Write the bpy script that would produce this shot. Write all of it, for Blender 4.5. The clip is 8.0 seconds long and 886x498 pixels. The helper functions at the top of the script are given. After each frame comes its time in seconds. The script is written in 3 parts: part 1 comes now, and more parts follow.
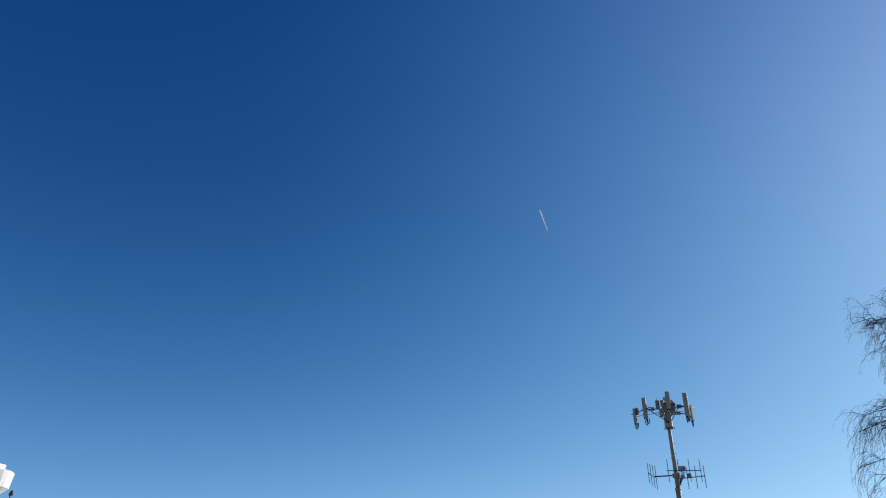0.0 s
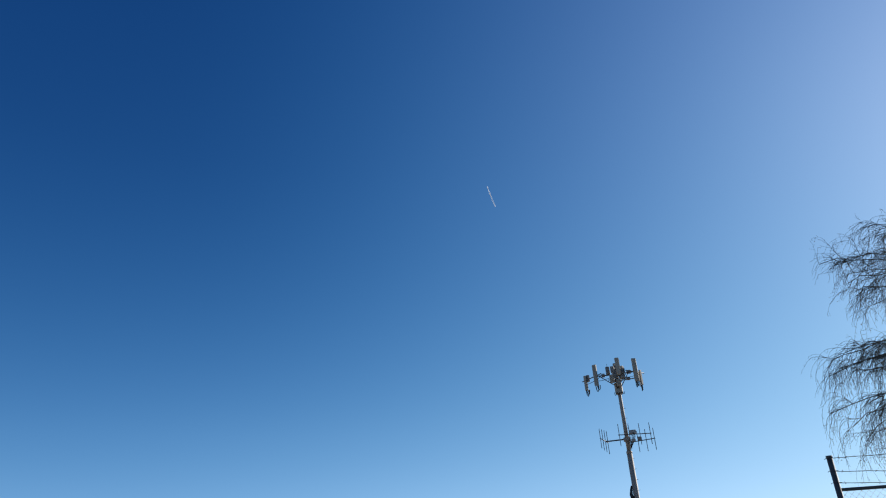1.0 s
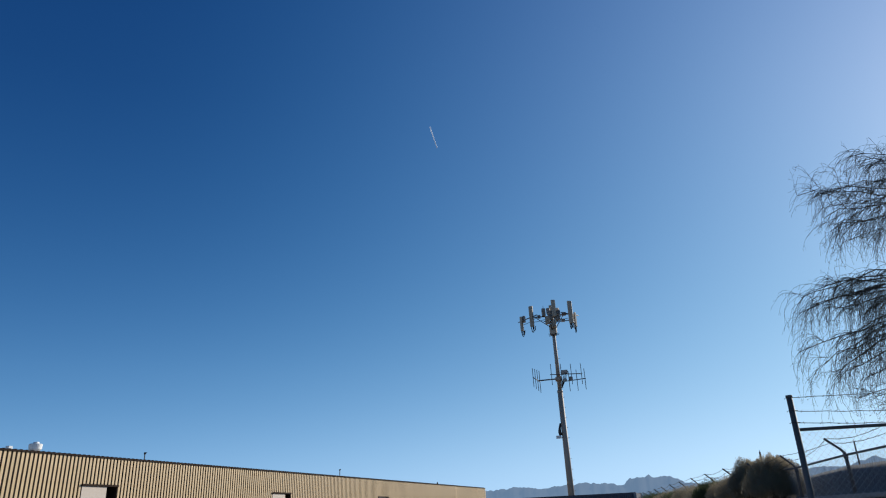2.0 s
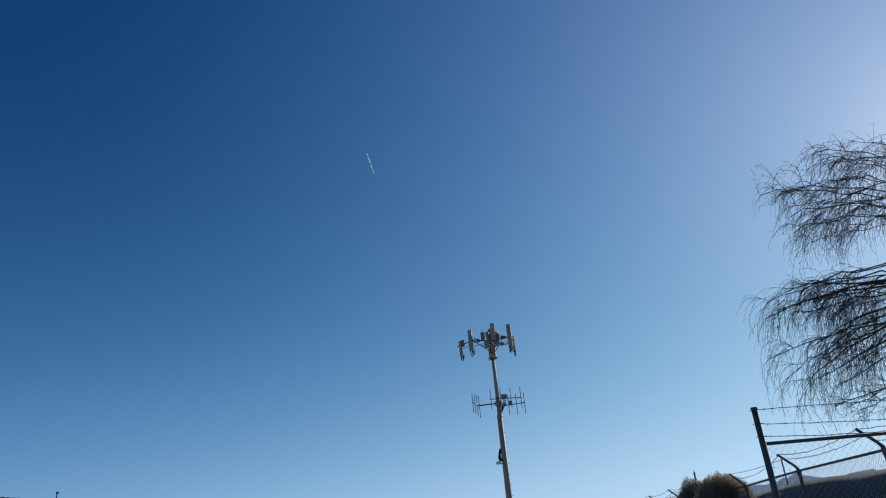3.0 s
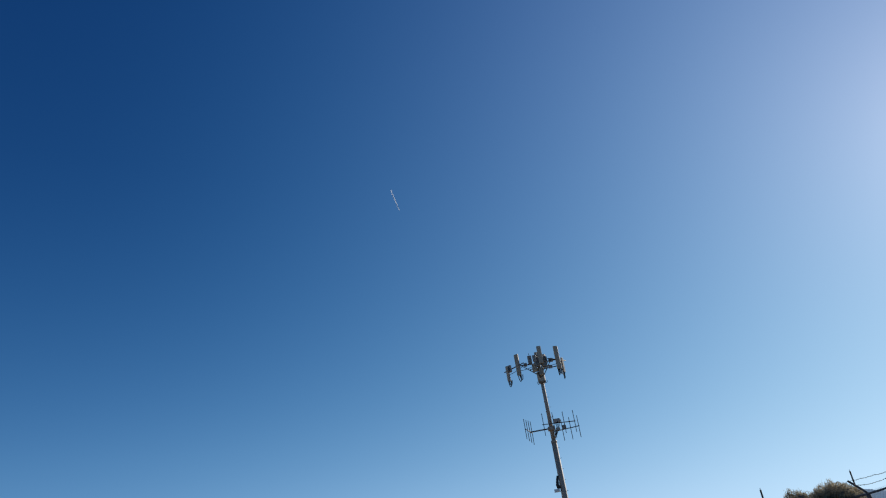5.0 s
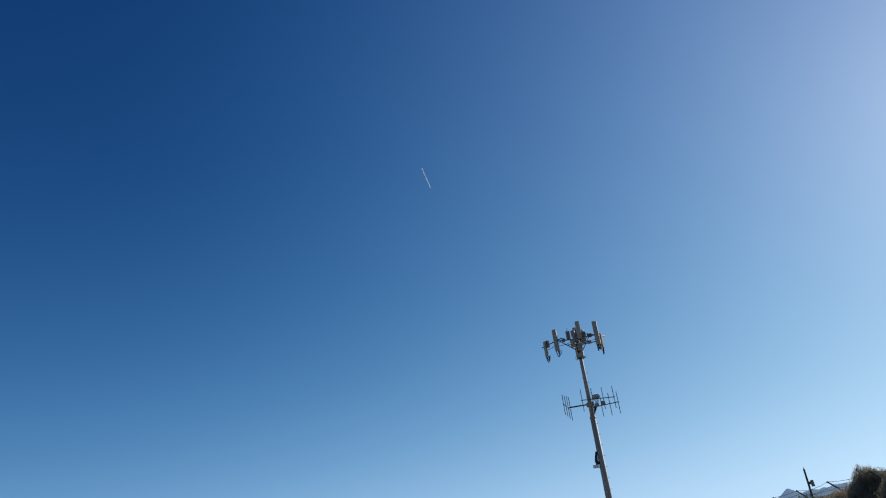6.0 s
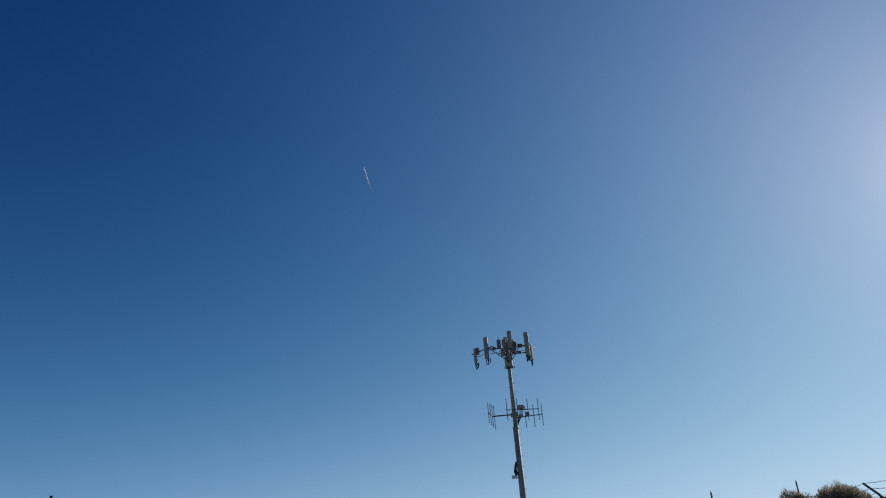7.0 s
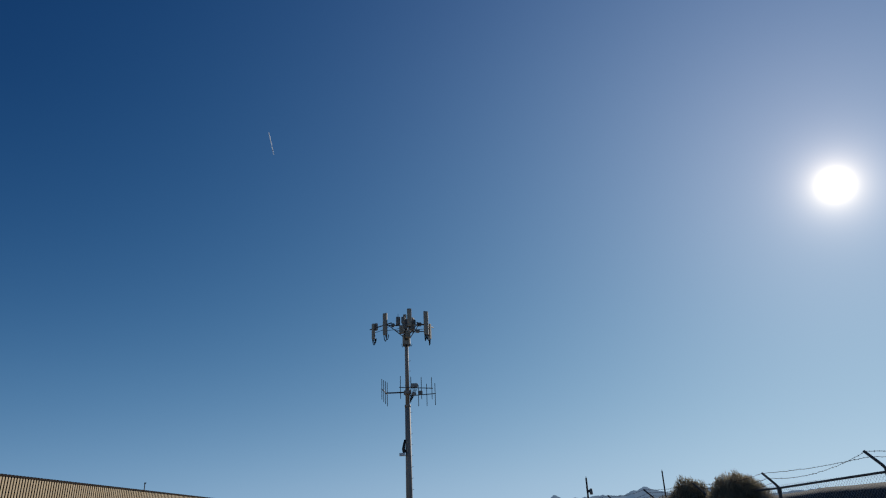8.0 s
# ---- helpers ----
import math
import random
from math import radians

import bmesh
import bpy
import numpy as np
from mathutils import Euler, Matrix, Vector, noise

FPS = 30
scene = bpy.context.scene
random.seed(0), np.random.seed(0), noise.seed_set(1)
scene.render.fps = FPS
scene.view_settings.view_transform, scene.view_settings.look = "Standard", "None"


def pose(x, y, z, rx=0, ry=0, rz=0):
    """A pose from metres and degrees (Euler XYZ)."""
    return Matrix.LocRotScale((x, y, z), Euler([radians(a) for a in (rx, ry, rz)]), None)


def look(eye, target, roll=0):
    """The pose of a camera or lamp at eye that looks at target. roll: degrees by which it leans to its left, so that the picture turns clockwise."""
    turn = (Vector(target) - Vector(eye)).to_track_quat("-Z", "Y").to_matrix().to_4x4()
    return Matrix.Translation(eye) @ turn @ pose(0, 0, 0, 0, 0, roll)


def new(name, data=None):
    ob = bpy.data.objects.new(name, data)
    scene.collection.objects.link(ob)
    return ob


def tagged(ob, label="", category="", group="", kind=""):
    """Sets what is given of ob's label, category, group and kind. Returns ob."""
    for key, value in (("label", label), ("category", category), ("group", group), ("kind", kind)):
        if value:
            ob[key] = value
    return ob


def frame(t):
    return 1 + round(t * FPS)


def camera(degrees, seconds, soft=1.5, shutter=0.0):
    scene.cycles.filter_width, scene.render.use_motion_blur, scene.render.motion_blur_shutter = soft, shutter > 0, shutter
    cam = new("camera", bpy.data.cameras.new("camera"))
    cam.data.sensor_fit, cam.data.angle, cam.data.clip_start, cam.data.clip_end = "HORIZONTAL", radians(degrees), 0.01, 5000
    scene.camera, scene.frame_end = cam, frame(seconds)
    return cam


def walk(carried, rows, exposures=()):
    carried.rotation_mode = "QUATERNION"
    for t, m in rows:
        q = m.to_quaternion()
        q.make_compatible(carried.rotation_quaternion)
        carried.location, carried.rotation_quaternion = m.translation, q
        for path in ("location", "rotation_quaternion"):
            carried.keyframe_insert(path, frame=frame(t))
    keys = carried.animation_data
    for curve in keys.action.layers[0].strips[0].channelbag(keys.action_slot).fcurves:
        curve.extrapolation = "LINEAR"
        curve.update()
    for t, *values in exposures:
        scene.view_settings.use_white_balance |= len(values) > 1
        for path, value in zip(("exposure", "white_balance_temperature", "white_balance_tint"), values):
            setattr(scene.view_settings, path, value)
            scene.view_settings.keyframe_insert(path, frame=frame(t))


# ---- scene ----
cam = camera(66.0, 8.0, soft=1.15)
PATH = [
    (0, (0.719, -4.088, 1.34), (0.15, -2.429, 2.301), 1.4),
    (0.5, (0.628, -3.635, 1.401), (0.128, -1.942, 2.341), 2.0),
    (1, (0.481, -3.132, 1.416), (0.046, -1.401, 2.319), -2.5),
    (1.5, (0.293, -2.652, 1.488), (-0.072, -0.882, 2.344), -3.3),
    (2, (0.075, -2.19, 1.549), (-0.207, -0.353, 2.287), -2.4),
    (2.2, (0.038, -2.02, 1.552), (-0.196, -0.169, 2.271), -2.6),
    (3.3, (-0.236, -1.145, 1.63), (-0.295, 0.668, 2.471), -5.6),
    (3.5, (-0.309, -1.045, 1.646), (-0.359, 0.757, 2.511), -6.4),
    (4, (-0.535, -0.861, 1.622), (-0.609, 0.916, 2.536), -8.8),
    (4.5, (-0.816, -0.654, 1.617), (-0.949, 1.122, 2.526), -8.3),
    (5.8, (-1.569, 0.026, 1.632), (-1.79, 1.823, 2.484), -6.4),
    (6, (-1.673, 0.155, 1.633), (-1.935, 1.949, 2.476), -6.4),
    (6.5, (-1.913, 0.527, 1.637), (-2.115, 2.343, 2.45), -5.2),
    (6.6, (-1.962, 0.609, 1.638), (-2.121, 2.425, 2.459), -5.8),
    (7, (-2.164, 0.96, 1.647), (-2.235, 2.773, 2.487), -3.5),
    (7.5, (-2.444, 1.402, 1.664), (-2.446, 3.22, 2.498), -2.0),
    (8, (-2.738, 1.851, 1.684), (-2.518, 3.682, 2.458), -1.9),
]
EXPOSURES = ((0, 0.27), (2.2, 0.05), (3.5, -0.2), (4.5, -0.1), (6.5, -0.04), (7.0, -0.4), (7.5, -0.33), (8, -0.56))
walk(cam, [(t, look(eye, target, roll)) for t, eye, target, roll in PATH], EXPOSURES)

# ---- world, sun, exposure ----
SUN_AZ, SUN_EL = radians(39.75), radians(23.2)
SUN_DIR = Vector((math.sin(SUN_AZ) * math.cos(SUN_EL), math.cos(SUN_AZ) * math.cos(SUN_EL), math.sin(SUN_EL)))


def build_world():
    world = bpy.data.worlds.new("sky")
    world.use_nodes = True
    scene.world = world
    n, l = world.node_tree.nodes, world.node_tree.links
    n.clear()
    out, bg, sky = n.new("ShaderNodeOutputWorld"), n.new("ShaderNodeBackground"), n.new("ShaderNodeTexSky")
    sky.sky_type, sky.sun_disc = "NISHITA", False
    sky.sun_elevation, sky.sun_rotation = SUN_EL, SUN_AZ
    sky.altitude, sky.air_density, sky.dust_density, sky.ozone_density = 350, 1.0, 0.05, 3.0
    def math_node(kind, a, b):
        node = n.new("ShaderNodeMath")
        node.operation = kind
        for slot, value in zip(node.inputs, (a, b)):
            if isinstance(value, (int, float)):
                slot.default_value = value
            else:
                l.new(value, slot)
        return node.outputs[0]

    # clear dry air, paler towards the horizon, and the haze and glare round the sun by the angle from it
    coord, norm, dot = n.new("ShaderNodeTexCoord"), n.new("ShaderNodeVectorMath"), n.new("ShaderNodeVectorMath")
    norm.operation, dot.operation = "NORMALIZE", "DOT_PRODUCT"
    dot.inputs[1].default_value = SUN_DIR
    l.new(coord.outputs["Generated"], norm.inputs[0])
    l.new(norm.outputs[0], dot.inputs[0])
    near = math_node("MAXIMUM", dot.outputs["Value"], 0.0)
    split, join = n.new("ShaderNodeSeparateXYZ"), n.new("ShaderNodeCombineXYZ")
    l.new(sky.outputs[0], split.inputs[0])
    air = math_node("MULTIPLY", math_node("POWER", math_node("MULTIPLY", split.outputs[1], 0.1), 1.5), 1.48)
    air = math_node("DIVIDE", air, math_node("ADD", math_node("MULTIPLY", air, 1 / 1.4), 1.0))
    away = n.new("ShaderNodeMapRange")
    away.interpolation_type = "SMOOTHSTEP"
    for slot, value in zip(("From Min", "From Max", "To Min", "To Max"), (0.35, 0.75, 1.0, 0.0)):
        away.inputs[slot].default_value = value
    l.new(near, away.inputs["Value"])
    height, high = n.new("ShaderNodeSeparateXYZ"), n.new("ShaderNodeMapRange")
    l.new(norm.outputs[0], height.inputs[0])
    l.new(height.outputs["Z"], high.inputs["Value"])
    high.inputs["From Min"].default_value, high.inputs["From Max"].default_value = 0.2, 0.55
    deep = math_node("MULTIPLY", math_node("MULTIPLY", away.outputs[0], high.outputs[0]), 0.2)
    air = math_node("MULTIPLY", air, math_node("SUBTRACT", 1.0, deep))
    haze = math_node("MULTIPLY", math_node("POWER", near, 8.0), 0.21)
    warm = math_node("MULTIPLY", math_node("POWER", near, 30.0), 0.09)
    glare = math_node("MULTIPLY", math_node("POWER", near, 120.0), 0.1)
    for power, gain in ((600.0, 0.32), (2000.0, 0.62), (6000.0, 0.8), (16000.0, 5.0)):
        glare = math_node("ADD", glare, math_node("MULTIPLY", math_node("POWER", near, power), gain))
    green = math_node("ADD", math_node("ADD", air, math_node("ADD", haze, warm)), glare)
    red = math_node("ADD", math_node("MULTIPLY", math_node("POWER", air, 1.58), 0.83), math_node("ADD", math_node("ADD", math_node("MULTIPLY", haze, 0.78), math_node("MULTIPLY", warm, 1.6)), math_node("MULTIPLY", glare, 1.2)))
    l.new(math_node("MULTIPLY", red, 10.0), join.inputs[0])
    l.new(math_node("MULTIPLY", green, 10.0), join.inputs[1])
    l.new(math_node("MULTIPLY", math_node("POWER", green, 0.63), 11.9), join.inputs[2])
    l.new(join.outputs[0], bg.inputs["Color"])
    bg.inputs["Strength"].default_value = 0.1
    l.new(bg.outputs[0], out.inputs["Surface"])


build_world()
sun_data = bpy.data.lights.new("sun", "SUN")
sun_data.energy, sun_data.angle, sun_data.color = 4.8, radians(0.55), (1.0, 0.94, 0.84)
sun = new("sun", sun_data)
sun.matrix_world = look(SUN_DIR * 100, (0, 0, 0))


# ---- materials ----
def material(name, dark, light, rough=0.7, metal=0.0, grain=30.0, patch=1.2, bump=0.15, by_object=0.0, through_light=None):
    """Two scales of variation in colour and roughness, and a fine relief."""
    m = bpy.data.materials.new(name)
    m.use_nodes = True
    n, l = m.node_tree.nodes, m.node_tree.links
    shader = n["Principled BSDF"]
    coord = n.new("ShaderNodeTexCoord")
    fine, broad = n.new("ShaderNodeTexNoise"), n.new("ShaderNodeTexNoise")
    fine.inputs["Scale"].default_value, fine.inputs["Detail"].default_value = grain, 4
    broad.inputs["Scale"].default_value, broad.inputs["Detail"].default_value = patch, 3
    for tex in (fine, broad):
        l.new(coord.outputs["Object"], tex.inputs["Vector"])
    blend = n.new("ShaderNodeMath")
    blend.operation = "MULTIPLY_ADD"
    blend.inputs[1].default_value = 0.45
    half = n.new("ShaderNodeMath")
    half.operation = "MULTIPLY"
    half.inputs[1].default_value = 0.55
    l.new(broad.outputs["Fac"], half.inputs[0])
    l.new(fine.outputs["Fac"], blend.inputs[0])
    l.new(half.outputs[0], blend.inputs[2])
    ramp = n.new("ShaderNodeValToRGB")
    ramp.color_ramp.elements[0].position, ramp.color_ramp.elements[1].position = 0.3, 0.7
    ramp.color_ramp.elements[0].color, ramp.color_ramp.elements[1].color = (*dark, 1), (*light, 1)
    l.new(blend.outputs[0], ramp.inputs[0])
    colour = ramp.outputs[0]
    if by_object:
        info, shift, hue = n.new("ShaderNodeObjectInfo"), n.new("ShaderNodeMapRange"), n.new("ShaderNodeHueSaturation")
        shift.inputs["To Min"].default_value, shift.inputs["To Max"].default_value = 1 - by_object, 1 + by_object
        l.new(info.outputs["Random"], shift.inputs["Value"])
        l.new(shift.outputs[0], hue.inputs["Value"])
        l.new(colour, hue.inputs["Color"])
        colour = hue.outputs[0]
    l.new(colour, shader.inputs["Base Color"])
    gloss = n.new("ShaderNodeMapRange")
    gloss.inputs["To Min"].default_value, gloss.inputs["To Max"].default_value = max(0.05, rough - 0.12), min(1, rough + 0.12)
    l.new(broad.outputs["Fac"], gloss.inputs["Value"])
    l.new(gloss.outputs[0], shader.inputs["Roughness"])
    shader.inputs["Metallic"].default_value = metal
    relief = n.new("ShaderNodeBump")
    relief.inputs["Strength"].default_value, relief.inputs["Distance"].default_value = bump, 0.02
    l.new(fine.outputs["Fac"], relief.inputs["Height"])
    l.new(relief.outputs[0], shader.inputs["Normal"])
    if through_light:
        soft, mix = n.new("ShaderNodeBsdfTranslucent"), n.new("ShaderNodeMixShader")
        soft.inputs["Color"].default_value = (*through_light, 1)
        mix.inputs[0].default_value = 0.4
        l.new(shader.outputs[0], mix.inputs[1])
        l.new(soft.outputs[0], mix.inputs[2])
        l.new(mix.outputs[0], n["Material Output"].inputs["Surface"])
    return m


# unseen ground, made pale tan so that it bounces warm light upwards
YARD = material("pale_bounce_ground", (0.15, 0.128, 0.1), (0.25, 0.218, 0.175), 0.95, grain=60, patch=0.15, bump=0.3)
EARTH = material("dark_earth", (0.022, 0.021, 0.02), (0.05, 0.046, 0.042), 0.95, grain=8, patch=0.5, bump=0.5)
CONCRETE = material("weathered_concrete", (0.2, 0.19, 0.18), (0.34, 0.33, 0.31), 0.9, grain=25, patch=0.7)
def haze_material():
    """Far slopes whose blue distance haze is put in as an even emission."""
    m = material("haze_glow_hillside", (0.1, 0.1, 0.1), (0.16, 0.15, 0.14), 1.0, grain=0.03, patch=0.006, bump=0.0)
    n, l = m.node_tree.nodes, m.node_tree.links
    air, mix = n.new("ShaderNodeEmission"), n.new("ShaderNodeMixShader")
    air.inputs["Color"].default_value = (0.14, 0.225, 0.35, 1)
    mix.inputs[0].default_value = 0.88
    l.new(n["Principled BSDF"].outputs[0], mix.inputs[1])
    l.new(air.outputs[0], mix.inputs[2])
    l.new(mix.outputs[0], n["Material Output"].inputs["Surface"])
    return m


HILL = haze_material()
# concrete of the wall below its coping, with the backlit shade in its colour
SHADED_CONCRETE = material("backlit_shade_concrete", (0.05, 0.05, 0.052), (0.1, 0.098, 0.095), 0.9, grain=25, patch=0.7)
SHEET = material("tan_painted_sheet", (0.58, 0.41, 0.218), (0.69, 0.515, 0.295), 0.55, grain=14, patch=0.35, bump=0.05, by_object=0.05)
TRIM = material("dark_brown_trim", (0.024, 0.015, 0.011), (0.046, 0.029, 0.022), 0.85, grain=20)
TRIM.node_tree.nodes["Principled BSDF"].inputs["Specular IOR Level"].default_value = 0.1
DOOR_WHITE = material("pinkish_beige_door", (0.5, 0.42, 0.34), (0.6, 0.51, 0.43), 0.5, grain=12, patch=0.8, bump=0.05)
SHADOW_STEEL = material("interior_shade_steel", (0.02, 0.022, 0.025), (0.05, 0.05, 0.055), 0.6)
# near-black brown: the shade of the wall grooves, put into the colour
GROOVE_SHADE = material("groove_shade_brown", (0.018, 0.012, 0.009), (0.036, 0.025, 0.018), 0.8, grain=14, patch=0.4, bump=0.05)
ROOF = material("roof_sheet", (0.3, 0.3, 0.3), (0.42, 0.42, 0.41), 0.5, metal=0.3)
WHITE_METAL = material("white_enamelled_metal", (0.62, 0.62, 0.6), (0.78, 0.78, 0.76), 0.4, grain=15)
POLE_STEEL = material("dull_galvanised_pole", (0.29, 0.235, 0.185), (0.42, 0.345, 0.275), 0.65, metal=0.1, grain=10, patch=0.6)
PANEL = material("beige_radome", (0.3, 0.25, 0.185), (0.42, 0.355, 0.265), 0.6, grain=18, patch=1.0, bump=0.05, by_object=0.12)
GEAR = material("grey_radio_casing", (0.2, 0.185, 0.165), (0.36, 0.33, 0.29), 0.6, grain=20, by_object=0.3)
DARK_STEEL = material("dark_galvanised_steel", (0.065, 0.065, 0.067), (0.14, 0.138, 0.14), 0.65, metal=0.2, grain=40, patch=3)
CABLE = material("black_cable", (0.012, 0.012, 0.013), (0.03, 0.03, 0.03), 0.6)
GALV = material("zinc_coated_wire", (0.3, 0.31, 0.32), (0.48, 0.49, 0.5), 0.4, metal=0.7, grain=60)
RUSTY = material("rusty_barbed_wire", (0.06, 0.05, 0.045), (0.14, 0.115, 0.1), 0.7, metal=0.4, grain=80)
BARK = material("dark_bark", (0.05, 0.04, 0.032), (0.13, 0.105, 0.085), 0.9, grain=40, patch=4, bump=0.6)
TWIG = material("grey_brown_twigs", (0.055, 0.048, 0.042), (0.12, 0.105, 0.09), 0.85, grain=25, patch=2)
BUD = material("withered_leaves", (0.07, 0.065, 0.035), (0.13, 0.1, 0.05), 0.8, grain=20, through_light=(0.15, 0.12, 0.05))
STRAW = material("dry_shrub_stems", (0.17, 0.15, 0.105), (0.34, 0.29, 0.205), 0.9, grain=8, patch=2, through_light=(0.42, 0.36, 0.25), by_object=0.15)
GREEN = material("dusty_green_foliage", (0.022, 0.034, 0.017), (0.055, 0.068, 0.034), 0.8, grain=8, patch=2, through_light=(0.07, 0.1, 0.04), by_object=0.2)
WOOD = material("weathered_pole_wood", (0.06, 0.045, 0.035), (0.13, 0.1, 0.075), 0.9, grain=25, patch=2)
NAVY = material("dark_purplish_paint", (0.045, 0.038, 0.055), (0.08, 0.068, 0.092), 0.5, grain=15, patch=0.6)
# paler grey that paints sunlight on the container's end edge
SUNLIT_EDGE = material("sunlit_edge_grey", (0.16, 0.16, 0.18), (0.3, 0.3, 0.32), 0.5, grain=15, patch=1.5)
VAPOUR = material("ice_vapour", (0.85, 0.88, 0.92), (0.95, 0.96, 0.98), 1.0, grain=0.05, patch=0.02, bump=0.0, through_light=(0.95, 0.95, 0.95))


# ---- mesh helpers ----
class Geo:
    """Gathers vertices and faces for one mesh."""

    def __init__(self):
        self.v, self.f = [], []

    def box(self, lo, hi, m=None):
        (a, b, c), (d, e, f) = lo, hi
        pts = [(a, b, c), (d, b, c), (d, e, c), (a, e, c), (a, b, f), (d, b, f), (d, e, f), (a, e, f)]
        return self.raw(pts, [(0, 3, 2, 1), (4, 5, 6, 7), (0, 1, 5, 4), (1, 2, 6, 5), (2, 3, 7, 6), (3, 0, 4, 7)], m)

    def slab(self, lo, hi, c, m=None):
        """A box with its upright edges and its rims cut off by c."""
        (x0, y0, z0), (x1, y1, z1) = lo, hi

        def ring(g, z):
            return [(x0 + c + g, y0 + g, z), (x1 - c - g, y0 + g, z), (x1 - g, y0 + c + g, z), (x1 - g, y1 - c - g, z),
                    (x1 - c - g, y1 - g, z), (x0 + c + g, y1 - g, z), (x0 + g, y1 - c - g, z), (x0 + g, y0 + c + g, z)]

        pts = ring(c * 0.5, z0) + ring(0, z0 + c) + ring(0, z1 - c) + ring(c * 0.5, z1)
        faces = [tuple(range(7, -1, -1)), tuple(range(24, 32))]
        for k in range(3):
            faces += [(8 * k + i, 8 * k + (i + 1) % 8, 8 * k + 8 + (i + 1) % 8, 8 * k + 8 + i) for i in range(8)]
        return self.raw(pts, faces, m)

    def raw(self, pts, faces, m=None):
        base = len(self.v)
        self.v += [tuple(m @ Vector(p)) for p in pts] if m is not None else list(pts)
        self.f += [tuple(base + i for i in face) for face in faces]
        return self

    def tube(self, pts, r0, r1=None, sides=6, caps=True):
        """A tube along points that tapers from r0 to r1."""
        r1 = r0 if r1 is None else r1
        pts = [Vector(p) for p in pts]
        base, count = len(self.v), len(pts)
        side = None
        for i, p in enumerate(pts):
            way = (pts[min(i + 1, count - 1)] - pts[max(i - 1, 0)]).normalized()
            if side is None:
                side = way.cross(Vector((0.31, 0.17, 0.93)) if abs(way.z) < 0.9 else Vector((1, 0.1, 0))).normalized()
            else:
                side = (side - way * side.dot(way)).normalized()
            up = way.cross(side)
            r = r0 + (r1 - r0) * i / (count - 1)
            for k in range(sides):
                a = 2 * math.pi * k / sides
                q = p + side * (r * math.cos(a)) + up * (r * math.sin(a))
                self.v.append((q.x, q.y, q.z))
        for i in range(count - 1):
            for k in range(sides):
                a, b = base + i * sides + k, base + i * sides + (k + 1) % sides
                self.f.append((a, b, b + sides, a + sides))
        if caps:
            self.f.append(tuple(base + k for k in range(sides - 1, -1, -1)))
            self.f.append(tuple(base + (count - 1) * sides + k for k in range(sides)))
        return self

    def mesh(self, name, mat, smooth=False):
        data = bpy.data.meshes.new(name)
        data.from_pydata(self.v, [], self.f)
        data.materials.append(mat)
        if smooth:
            data.polygons.foreach_set("use_smooth", [True] * len(data.polygons))
        data.update()
        return data


def part(name, geo, mat, parent, label="", smooth=False):
    ob = new(name, geo.mesh(name, mat, smooth))
    ob.parent = parent
    return tagged(ob, label=label)


def thing(name, at, label, category, group="", kind="", turn=0.0):
    ob = new(name)
    ob.empty_display_size = 0.3
    ob.location = at
    ob.rotation_euler = (0, 0, turn)
    return tagged(ob, label, category, group, kind)


def solid(name, geo, mat, label, category, kind="", smooth=False):
    return tagged(new(name, geo.mesh(name, mat, smooth)), label, category, "", kind)


# ---- ground, bank and hills ----
def build_ground():
    geo = Geo()
    rings = [0, 6, 14, 30, 70, 200, 700, 2000, 4600]
    geo.v.append((0, 20, 0))
    for r in rings[1:]:
        geo.v += [(r * math.cos(k * math.pi / 24), 20 + r * math.sin(k * math.pi / 24), 0) for k in range(48)]
    geo.f += [(0, 1 + k, 1 + (k + 1) % 48) for k in range(48)]
    for j in range(len(rings) - 2):
        a = 1 + 48 * j
        geo.f += [(a + k, a + 48 + k, a + 48 + (k + 1) % 48, a + (k + 1) % 48) for k in range(48)]
    solid("ground", geo, YARD, "pale tan yard ground under the open sky, toned to bounce warm light", "ground", "structure")


def build_bank():
    """The raised strip behind the low wall, with a rounded crest."""
    geo = Geo()
    cols = [4.78, 5.3, 5.85, 6.1, 6.35, 6.6, 7.2, 8.4, 10.0, 12.5]
    rise = [1.62, 1.64, 1.7, 1.92, 2.18, 2.3, 2.26, 1.8, 0.8, -0.2]
    rows = np.arange(-14, 70.1, 0.8)
    for y in rows:
        for x, z in zip(cols, rise):
            lump = noise.noise(Vector((x * 0.7, y * 0.35, 3.1))) * 0.08 + noise.noise(Vector((x * 2, y * 1.7, 8))) * 0.035
            geo.v.append((x, y, z + lump * (0.4 if x < 5.5 else 1)))
    w = len(cols)
    for j in range(len(rows) - 1):
        geo.f += [(j * w + i, j * w + i + 1, j * w + w + i + 1, j * w + w + i) for i in range(w - 1)]
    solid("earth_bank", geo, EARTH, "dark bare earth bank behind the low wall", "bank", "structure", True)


def build_low_wall():
    geo = Geo()
    geo.slab((4.5, -14, 0), (4.78, 70, 1.61), 0.015)
    wall = solid("retaining_wall", geo, SHADED_CONCRETE, "low grey concrete retaining wall below the chain-link fence", "wall", "structure")
    y = -14.0
    while y < 69.9:
        cap = Geo().slab((4.46, y + 0.006, 1.612), (4.82, y + 1.994, 1.68), 0.012)
        part("coping_stone", cap, CONCRETE, wall)
        y += 2.0


